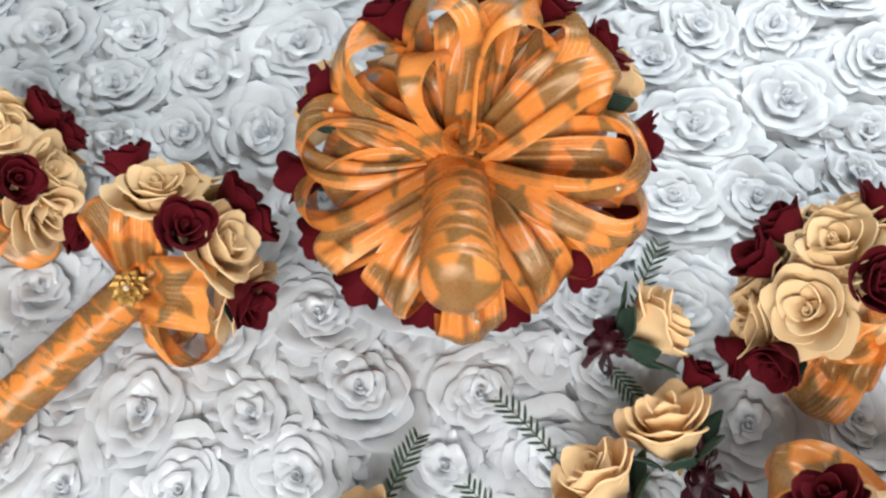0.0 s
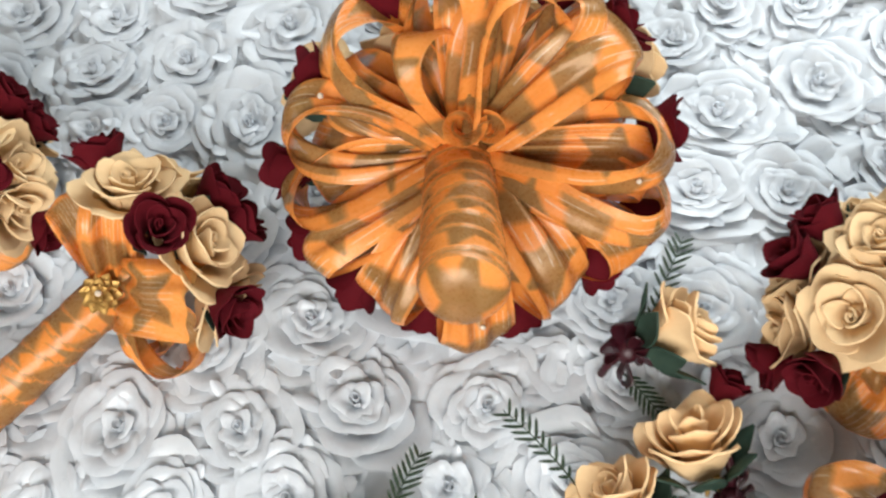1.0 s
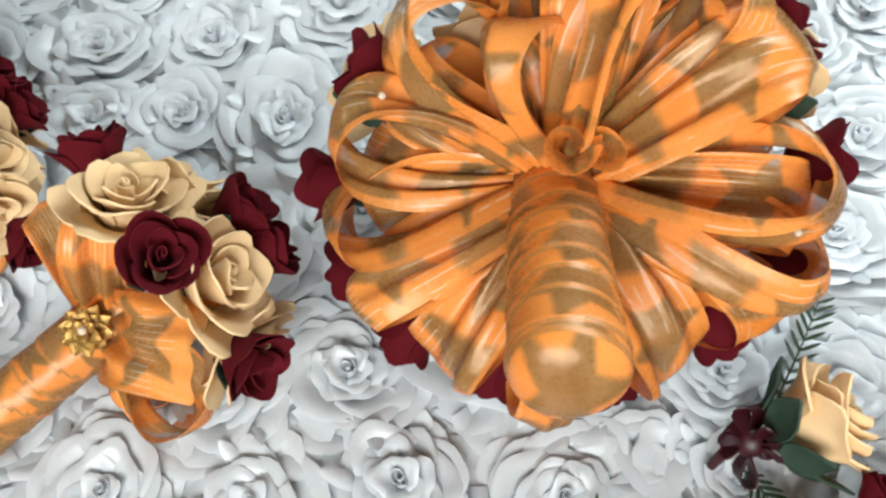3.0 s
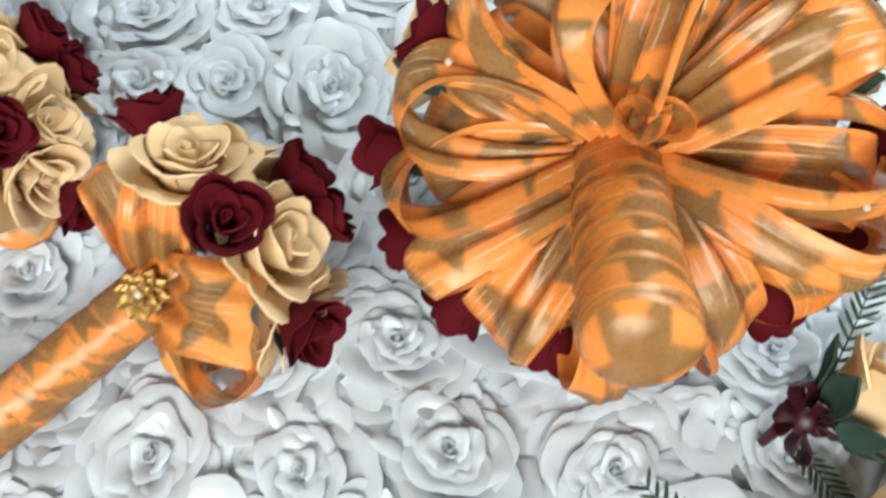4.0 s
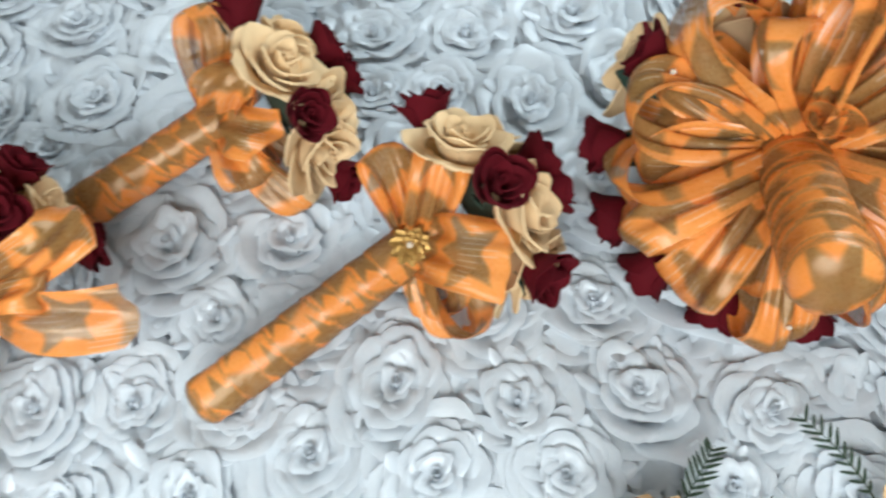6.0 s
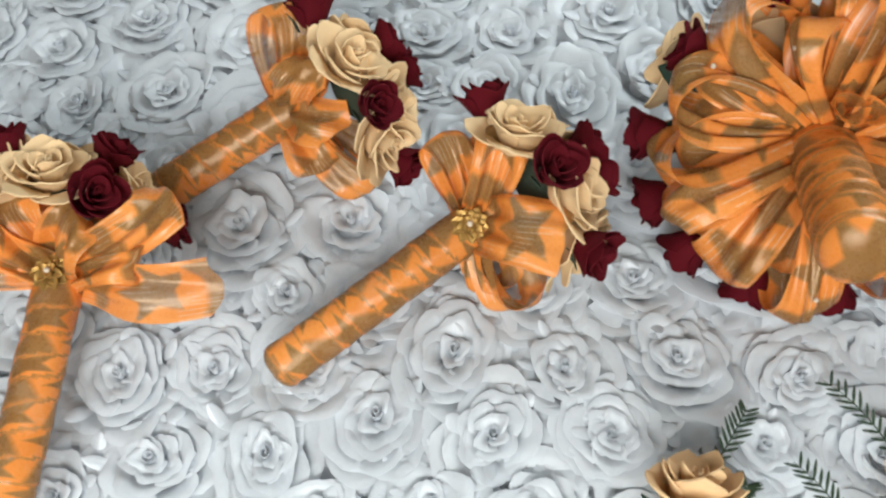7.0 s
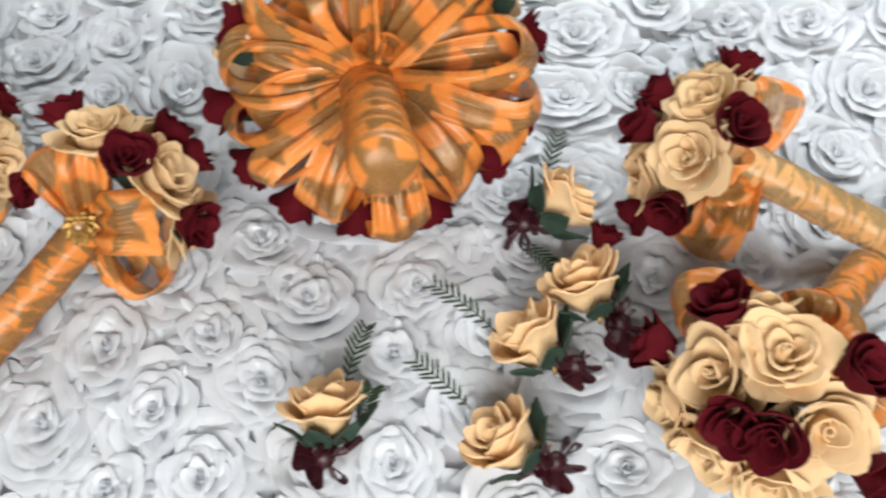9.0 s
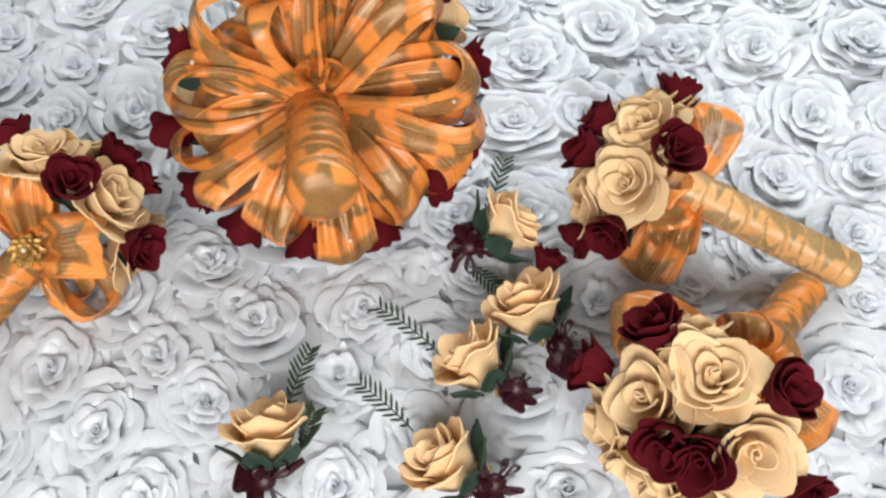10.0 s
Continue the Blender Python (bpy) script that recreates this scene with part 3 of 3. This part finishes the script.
# ---- bridal bouquet, lying on its blooms ----
def bridal_bouquet():
    rng = random.Random(31)
    hub = Vector((0.077, 0.486, 0.09))
    normal = Vector((0, -0.76, 0.65)).normalized()
    u = Vector((1, 0, 0))
    v = normal.cross(u)
    ob = thing("bridal_bouquet", hub, "large bridal bouquet lying blooms down, fanned orange star ribbon loops", "bouquet")
    way = lambda deg: u * math.cos(radians(deg)) + v * math.sin(radians(deg))
    core(ob, -normal * 0.045, normal, 0.05, 0.6)
    # loops: angle, reach, width, spread, roll about their own line, twist, sideways sweep, height
    loops = ((27, 0.106, 0.058, 0.034, 10, 0.2, 0.0, -0.012), (150, 0.100, 0.054, 0.034, -10, -0.2, 0.0, -0.012), (-176, 0.104, 0.054, 0.032, 0, 0.3, 0.0, -0.012),
             (-100, 0.106, 0.054, 0.032, 5, 0.2, 0.0, -0.012), (-46, 0.108, 0.056, 0.034, 0, -0.3, 0.0, -0.012), (86, 0.106, 0.058, 0.036, 0, 0.2, 0.0, -0.012),
             (98, 0.124, 0.054, 0.056, 48, 0.6, 0.12, 0.000), (131, 0.121, 0.058, 0.056, -44, -0.6, 0.10, 0.004), (167, 0.118, 0.035, 0.044, 78, 0.25, 0.0, 0.012),
             (-168, 0.122, 0.061, 0.046, -42, -0.5, 0.05, 0.006), (-146, 0.123, 0.058, 0.044, 40, 0.5, -0.06, 0.012), (-117, 0.122, 0.054, 0.046, 20, 0.5, -0.08, 0.008),
             (-87, 0.134, 0.054, 0.044, -6, -0.2, 0.0, 0.003), (-61, 0.120, 0.058, 0.048, -34, -0.5, 0.10, 0.008), (-35, 0.130, 0.037, 0.038, -68, 0.7, 0.1, 0.000),
             (-14, 0.132, 0.061, 0.050, 36, 0.4, 0.0, 0.006), (9, 0.126, 0.054, 0.050, 48, 0.6, -0.10, 0.014), (40, 0.124, 0.061, 0.050, -34, -0.5, 0.0, 0.008), (53, 0.126, 0.049, 0.040, 36, 0.3, 0.0, -0.002),
             (71, 0.126, 0.056, 0.056, -42, -0.6, -0.08, 0.010), (113, 0.090, 0.040, 0.034, -40, -0.4, 0.0, 0.012), (-2, 0.116, 0.044, 0.036, -30, 0.4, 0.0, 0.002))
    for k, (deg, reach, width, lift, roll, twist, sweep, high) in enumerate(loops):
        out = (way(deg) + normal * (0.08 + 6 * high)).normalized()
        m = axes(normal * (0.012 + high * 0.6), out, normal) @ Matrix.Rotation(radians(roll), 4, "X")
        loop = place("ribbon_loop", loop_mesh("ribbon_loop", 0.965 * reach, width, lift, twist, rng, False, 0.24, sweep), ob, m)
        if k % 2 == 0 and k > 5:
            place("pearl", PIN, loop, Matrix.Translation((0.8 * reach, 0.002, 0.52 * lift)), "clear pearl pin")
    # burgundy roses peeping out round the rim: angle, radius
    rim = ((119, 0.112), (88, 0.112), (62, 0.118), (40, 0.120), (6, 0.124), (-24, 0.124), (-43, 0.122), (-75, 0.124), (-102, 0.126), (-127, 0.128), (-148, 0.126), (-172, 0.123), (156, 0.110))
    for deg, r in rim:
        out = way(deg)
        ro = rose("burgundy_rose", WINE_KITS, ob, out * (r - 0.020) + normal * 0.002, out + normal * 0.02, 0.0195, rng)
        if deg in (-172, -43, -75):
            leaf(ob, out * (r - 0.012) + normal * 0.012, out - normal * 0.1, normal, 0.75)
    for deg, r in ((28, 0.13), (163, 0.122), (-15, 0.09), (75, 0.095), (125, 0.09), (-60, 0.085), (-110, 0.085), (-155, 0.09)):
        out = way(deg)
        rose("cream_rose", CREAM_KITS, ob, out * (r - 0.035) - normal * 0.03, out - normal * 0.5, 0.029, rng)
    for deg in range(0, 360, 60):
        out = way(deg)
        rose("cream_rose", CREAM_KITS, ob, out * 0.045 - normal * 0.065, out * 0.5 - normal, 0.029, rng)
    for deg in (-170, -50, 20, 165, -80):
        leaf(ob, way(deg) * 0.085 - normal * 0.002, way(deg), normal, 1.3)
    # handle, and the small curl of ribbon where it starts
    place("handle", handle_mesh("handle", (-0.006, -0.010, 0.006), (0.000, -0.121, 0.060), 0.0205, 0.0240, 0.0135, rng, 36, None, 0.55), ob, label="thick handle wrapped in orange ribbon")
    for deg, spin, size in ((96, 0.0, 1.25), (66, 1.2, 0.95)):
        bm = bmesh.new()
        rows, us = [], []
        for i in range(17):
            a = 0.42 * i
            r = 0.0045 + 0.0004 * i
            us.append(i * 0.003)
            rows.append([(r * math.cos(a) * (0.45 + 0.65 * s * s), r * math.sin(a) * (0.45 + 0.65 * s * s), (0.019 + 0.007 * math.cos(1.5 * a)) * s) for s in (0, 0.25, 0.5, 0.75, 1)])
        sheet_uv(bm, rows, us, [0, 0.25, 0.5, 0.75, 1])
        part("ribbon_curl", bm, RIBBON, ob, m=facing(way(deg) * 0.024 + normal * 0.036, normal * 0.8 + way(deg) * 0.25, spin, size))
    return ob


bridal_bouquet()


# ---- bridesmaid bouquets ----
def posy(centre, tip, neck, reach, cream, wine, loops, label, seed, pin=True, cream_size=0.028, wine_size=0.0172, wrap=None):
    """A small bouquet: blooms on a flattened dome about centre, a wrapped handle from neck to tip, ribbon loops at the neck.
    Each bloom is the direction in which it sits; each loop its far end, width, spread, roll and whether it is a tail."""
    rng = random.Random(seed)
    c = Vector(centre)
    ob = thing("posy_bouquet", c, label, "bouquet", "bridesmaid bouquets")
    a, b = Vector(neck) - c, Vector(tip) - c
    d = (a - b).normalized()
    flat = 0.72
    core(ob, d * 0.014, d, reach * 0.42, 0.6)

    def bloom(name, kits, way, size, depth):
        w = Vector(way).normalized()
        spot = (w - d * w.dot(d) * (1 - flat)) * reach
        face = (w + d * w.dot(d) * (1 / flat - 1)).normalized()
        rose(name, kits, ob, spot - face * size * depth, face, size, rng)
        return spot, face

    for way in cream:
        bloom("cream_rose", CREAM_KITS, way, cream_size * rng.uniform(0.95, 1.05), 1.0)
    for k, way in enumerate(wine):
        spot, face = bloom("burgundy_rose", WINE_KITS, way, wine_size * rng.uniform(0.95, 1.08), 0.62)
        if k % 2 == 0:
            back = (-d + face * face.dot(d)).normalized()
            leaf(ob, spot + back * wine_size * 0.62 - face * wine_size * 0.8, face * 0.9 + back * 0.35, back, 0.62)
    place("handle", handle_mesh("handle", a + d * 0.02, b, 0.0166, 0.0164, 0.017, rng, 24, wrap), ob, label="handle wrapped in orange ribbon")
    for end, width, spread, roll, tail in loops:
        out = Vector(end) - Vector(neck)
        m = axes(a, out, Vector((0.0, -0.5, 0.85)) - d * 0.3) @ Matrix.Rotation(radians(roll), 4, "X")
        place("ribbon_tail" if tail else "ribbon_loop", loop_mesh("ribbon_loop", out.length, width, spread, rng.uniform(-0.5, 0.5), rng, tail, 0.75 if tail else 0.66), ob, m)
    if pin:
        up = Vector((0.1, -0.35, 0.93))
        up = (up - d * up.dot(d)).normalized()
        brooch(ob, a - d * 0.006 + up * 0.0165, up)
    return ob


ROSES = "cream and burgundy rose bouquet, "
posy((-0.118, 0.425, 0.064), (-0.265, 0.287, 0.022), (-0.148, 0.402, 0.05), 0.068,
     ((0.02, 0.40, 0.91), (0.83, -0.02, 0.56), (0.83, -0.5, -0.24), (0.3, 0.85, 0.4), (0.55, 0.8, -0.1)),
     ((0.35, -0.21, 0.91), (-0.43, 0.68, 0.59), (0.73, 0.56, 0.39), (0.9, 0.36, 0.15), (0.79, -0.59, 0.13)),
     (((-0.134, 0.440, 0.112), 0.036, 0.034, 20, False), ((-0.080, 0.378, 0.090), 0.050, 0.020, -14, True), ((-0.182, 0.452, 0.080), 0.030, 0.028, 45, False), ((-0.104, 0.360, 0.012), 0.040, 0.034, 35, False),
      ((-0.125, 0.370, 0.015), 0.034, 0.026, 60, False), ((-0.17, 0.46, 0.06), 0.040, 0.03, 0, False)),
     ROSES + "star ribbon, gilt brooch at its neck", 41)
posy((-0.262, 0.485, 0.063), (-0.405, 0.398, 0.018), (-0.303, 0.478, 0.05), 0.068,
     ((0.43, 0.17, 0.89), (0.93, 0.01, 0.37), (0.31, 0.8, 0.52), (0.82, -0.5, 0.1), (0.6, 0.75, -0.1)),
     ((0.63, -0.41, 0.66), (0.6, 0.72, 0.34), (0.8, 0.59, 0.14), (0.84, -0.53, -0.25), (-0.28, 0.6, 0.75)),
     (((-0.252, 0.452, 0.075), 0.04, 0.018, 0, True), ((-0.232, 0.450, 0.008), 0.046, 0.04, 15, False), ((-0.312, 0.535, 0.105), 0.04, 0.045, 60, False), ((-0.27, 0.44, 0.03), 0.04, 0.03, -20, False), ((-0.276, 0.472, 0.115), 0.036, 0.026, 10, False), ((-0.3, 0.54, 0.05), 0.04, 0.03, 0, False)),
     ROSES + "star ribbon, long wrapped handle", 42, False)
posy((-0.43, 0.358, 0.064), (-0.41, 0.12, 0.03), (-0.424, 0.318, 0.055), 0.068,
     ((0.1, 0.24, 0.96), (0.83, 0.48, 0.29), (-0.5, 0.1, 0.85), (-0.1, 0.95, 0.1), (-0.85, 0.4, 0.2)),
     ((0.62, -0.12, 0.76), (0.93, 0.16, -0.2), (-0.48, 0.47, 0.74), (0.5, 0.66, 0.56), (-0.9, 0.0, 0.3)),
     (((-0.306, 0.321, 0.068), 0.042, 0.02, 10, True), ((-0.345, 0.36, 0.105), 0.044, 0.04, 15, False), ((-0.36, 0.33, 0.085), 0.044, 0.03, -25, False), ((-0.52, 0.35, 0.09), 0.044, 0.04, 20, False), ((-0.53, 0.32, 0.06), 0.044, 0.035, -20, False), ((-0.49, 0.345, 0.115), 0.04, 0.02, 0, True), ((-0.448, 0.338, 0.11), 0.04, 0.026, 10, False), ((-0.395, 0.34, 0.11), 0.04, 0.026, -10, False)),
     ROSES + "wide star ribbon bow over its neck", 43)
posy((0.316, 0.4, 0.06), (0.468, 0.318, 0.02), (0.352, 0.388, 0.052), 0.068,
     ((-0.28, 0.31, 0.91), (-0.55, -0.39, 0.74), (-0.96, -0.17, -0.1), (0.01, 0.82, 0.57), (-0.9, 0.42, 0.0), (-0.5, 0.85, 0.1)),
     ((0.41, 0.66, 0.63), (0.12, -0.3, 0.95), (-0.6, 0.7, 0.4), (-0.86, 0.35, 0.36), (-0.6, -0.76, 0.24), (-0.85, -0.45, -0.3)),
     (((0.372, 0.446, 0.082), 0.042, 0.034, 15, False), ((0.306, 0.338, 0.01), 0.046, 0.035, 15, False), ((0.318, 0.36, 0.07), 0.04, 0.02, 0, False), ((0.360, 0.478, 0.055), 0.036, 0.03, 20, False), ((0.33, 0.345, 0.03), 0.04, 0.03, 40, False)),
     ROSES + "pale gold ribbon handle", 44, False, wrap=PALE_RIBBON)
posy((0.305, 0.198, 0.07), (0.430, 0.304, 0.02), (0.352, 0.24, 0.055), 0.078,
     ((-0.13, 0.12, 0.98), (-0.75, 0.02, 0.67), (0.05, -0.61, 0.79), (-0.82, -0.57, 0.01), (-1.0, -0.0, -0.04), (0.05, 0.84, 0.52), (-0.35, -0.92, 0.15)),
     ((-0.36, 0.64, 0.7), (-0.82, 0.57, 0.04), (0.46, -0.08, 0.88), (-0.62, -0.42, 0.66), (-0.4, -0.55, 0.74), (0.52, -0.76, 0.38)),
     (((0.262, 0.28, 0.075), 0.044, 0.04, 40, False), ((0.39, 0.178, 0.06), 0.044, 0.045, 30, False), ((0.385, 0.252, 0.075), 0.04, 0.03, 20, False), ((0.36, 0.272, 0.075), 0.04, 0.025, -30, False), ((0.39, 0.19, 0.02), 0.044, 0.03, 0, False)),
     ROSES + "blooms turned up, orange ribbon behind", 45, False, 0.0295, 0.0195)


# ---- buttonholes ----
def fern_sprig(parent, a, b, lift, rng, span=0.0125):
    """A fern spray: an arched stem with rows of narrow leaflets."""
    a, b = Vector(a), Vector(b)
    path = [a.lerp(b, s) + Vector((0, 0, lift * 4 * s * (1 - s))) for s in (i / 10 for i in range(11))]
    bm = bmesh.new()
    tube(bm, path, [0.0007 * (1 - 0.06 * i) for i in range(11)], 5)
    for i in range(1, 11):
        s = i / 11
        p = a.lerp(b, s) + Vector((0, 0, lift * 4 * s * (1 - s)))
        d = (b - a).normalized()
        side = d.cross(Vector((0, 0, 1))).normalized()
        reach = span * (0.35 + 0.65 * math.sin(math.pi * min(1, 0.15 + 0.8 * (1 - s)))) * rng.uniform(0.8, 1.2)
        for sgn in (-1, 1):
            w = (side * sgn + d * 1.0 + Vector((0, 0, rng.uniform(-0.2, 0.35)))).normalized()
            e = w.cross(Vector((0, 0, 1))).normalized() * 0.00095
            rows = [[p + w * reach * t + e * q * k for q in (-1, 0, 1)] for t, k in ((0.0, 0.6), (0.4, 1.2), (0.8, 0.9), (1.0, 0.15))]
            shell(bm, rows, 0.0003)
    return part("fern_sprig", bm, FERN, parent, "dark green fern sprig")


def bow(parent, where, way, rng, size=1.0):
    """A little knot of dark burgundy satin loops."""
    bm = bmesh.new()
    ball(bm, (0, 0, 0.003), 0.0055, (1, 1, 0.8))
    knot = part("bow", bm, DARKWINE, parent, "dark burgundy satin bow", facing(where, way, rng.uniform(0, 6), size))
    for k in range(7):
        a = k * 0.9 + rng.uniform(-0.3, 0.3)
        long = rng.uniform(0.008, 0.0145)
        rise = rng.uniform(-0.004, 0.007)
        rows = []
        for i in range(11):
            t = i / 10 * math.pi * 2
            r = long * math.sin(t / 2)
            b = a + 0.32 * math.sin(t)
            mid = Vector((r * math.cos(b), r * math.sin(b), 0.003 + rise * math.sin(t / 2)))
            across = Vector((-0.5 * math.sin(b), 0.5 * math.cos(b), 0.85))
            half = 0.0016 + 0.0036 * math.sin(t / 2)
            rows.append([mid + across * half * h + Vector((0, 0, 0.002 * math.sin(t))) for h in (-1, -0.35, 0.35, 1)])
        bm = bmesh.new()
        shell(bm, rows, 0.0006)
        part("bow_loop", bm, DARKWINE, knot)
    bm = bmesh.new()
    tube(bm, [(0, 0, 0), (0.008, -0.006, 0.0), (0.017, -0.009, -0.003)], [0.002, 0.0022, 0.0018], 7)
    part("bow_tail", bm, DARKWINE, knot)
    return knot


def buttonhole(where, way, stem, ferns, seed, wine=None, gilt=None, size=0.0285, tall=1.3):
    """A rose at where that opens along way, its stem end and bow at stem, fern sprays given by their ends."""
    rng = random.Random(seed)
    c = Vector(where)
    w = Vector(way).normalized()
    e = Vector(stem) - c
    ob = thing("buttonhole", c, "peach foam rose buttonhole with green leaves, fern and a burgundy bow", "buttonhole", "buttonholes on the cloth")
    base = -w * size * 0.75
    rose("peach_rose", BUD_KITS, ob, base, w, size, rng, tall=tall)
    side = w.cross(Vector((0, 0, 1))).normalized()
    up = side.cross(w)
    for k in range(4):
        q = (-1.1, -0.2, 0.7, 1.5)[k]
        n = (side * math.sin(q) + up * math.cos(q)).normalized()
        leaf(ob, base + n * size * 0.6 - w * 0.005, w * 0.8 + n * 0.6, n, 1.15)
    bm = bmesh.new()
    tube(bm, [base * 0.8, base.lerp(e, 0.5), e], [0.004, 0.0036, 0.003], 8)
    part("stem", bm, GREEN, ob)
    bow(ob, e + Vector((0, 0, 0.004)), Vector((0, -0.3, 1)) - w * 0.5, rng, 1.5)
    if wine:
        d = Vector(wine[3:])
        rose("burgundy_rose", WINE_KITS, ob, Vector(wine[:3]) - c, d, 0.014, rng)
    if gilt:
        bm = bmesh.new()
        for k in range(5):
            a = 1.26 * k
            tube(bm, [(0, 0, 0), (0.007 * math.cos(a), 0.007 * math.sin(a), 0.003), (0.011 * math.cos(a + 0.4), 0.011 * math.sin(a + 0.4), -0.001)], [0.0018, 0.0026, 0.001], 6)
        part("gilt_tie", bm, GOLD, ob, "gilt ribbon tie", Matrix.Translation(Vector(gilt) - c))
    for a, b, lift in ferns:
        fern_sprig(ob, Vector(a) - c, Vector(b) - c, lift, rng)
    return ob


buttonhole((0.214, 0.388, 0.03), (0.8, 0.35, 0.45), (0.180, 0.377, 0.016), (((0.195, 0.398, 0.008), (0.223, 0.462, 0.012), 0.008), ((0.178, 0.366, 0.006), (0.205, 0.33, 0.008), 0.004)), 61)
buttonhole((0.213, 0.318, 0.034), (-0.25, 0.65, 0.7), (0.236, 0.287, 0.014), (), 62, (0.232, 0.345, 0.025, 0.45, 0.6, 0.5), (0.228, 0.296, 0.018), 0.0300, 1.25)
buttonhole((0.165, 0.280, 0.034), (-0.5, 0.65, 0.6), (0.196, 0.258, 0.016), (((0.145, 0.292, 0.012), (0.1, 0.338, 0.012), 0.01),), 63, None, (0.188, 0.262, 0.016))
buttonhole((0.015, 0.246, 0.034), (0.02, 0.8, 0.6), (0.011, 0.214, 0.016), (((0.028, 0.262, 0.014), (0.05, 0.31, 0.014), 0.01), ((0.036, 0.232, 0.014), (0.05, 0.258, 0.02), 0.006)), 64)
buttonhole((0.135, 0.208, 0.034), (-0.6, 0.55, 0.6), (0.169, 0.190, 0.018), (((0.118, 0.235, 0.014), (0.08, 0.278, 0.014), 0.01),), 65, None, (0.160, 0.198, 0.016))
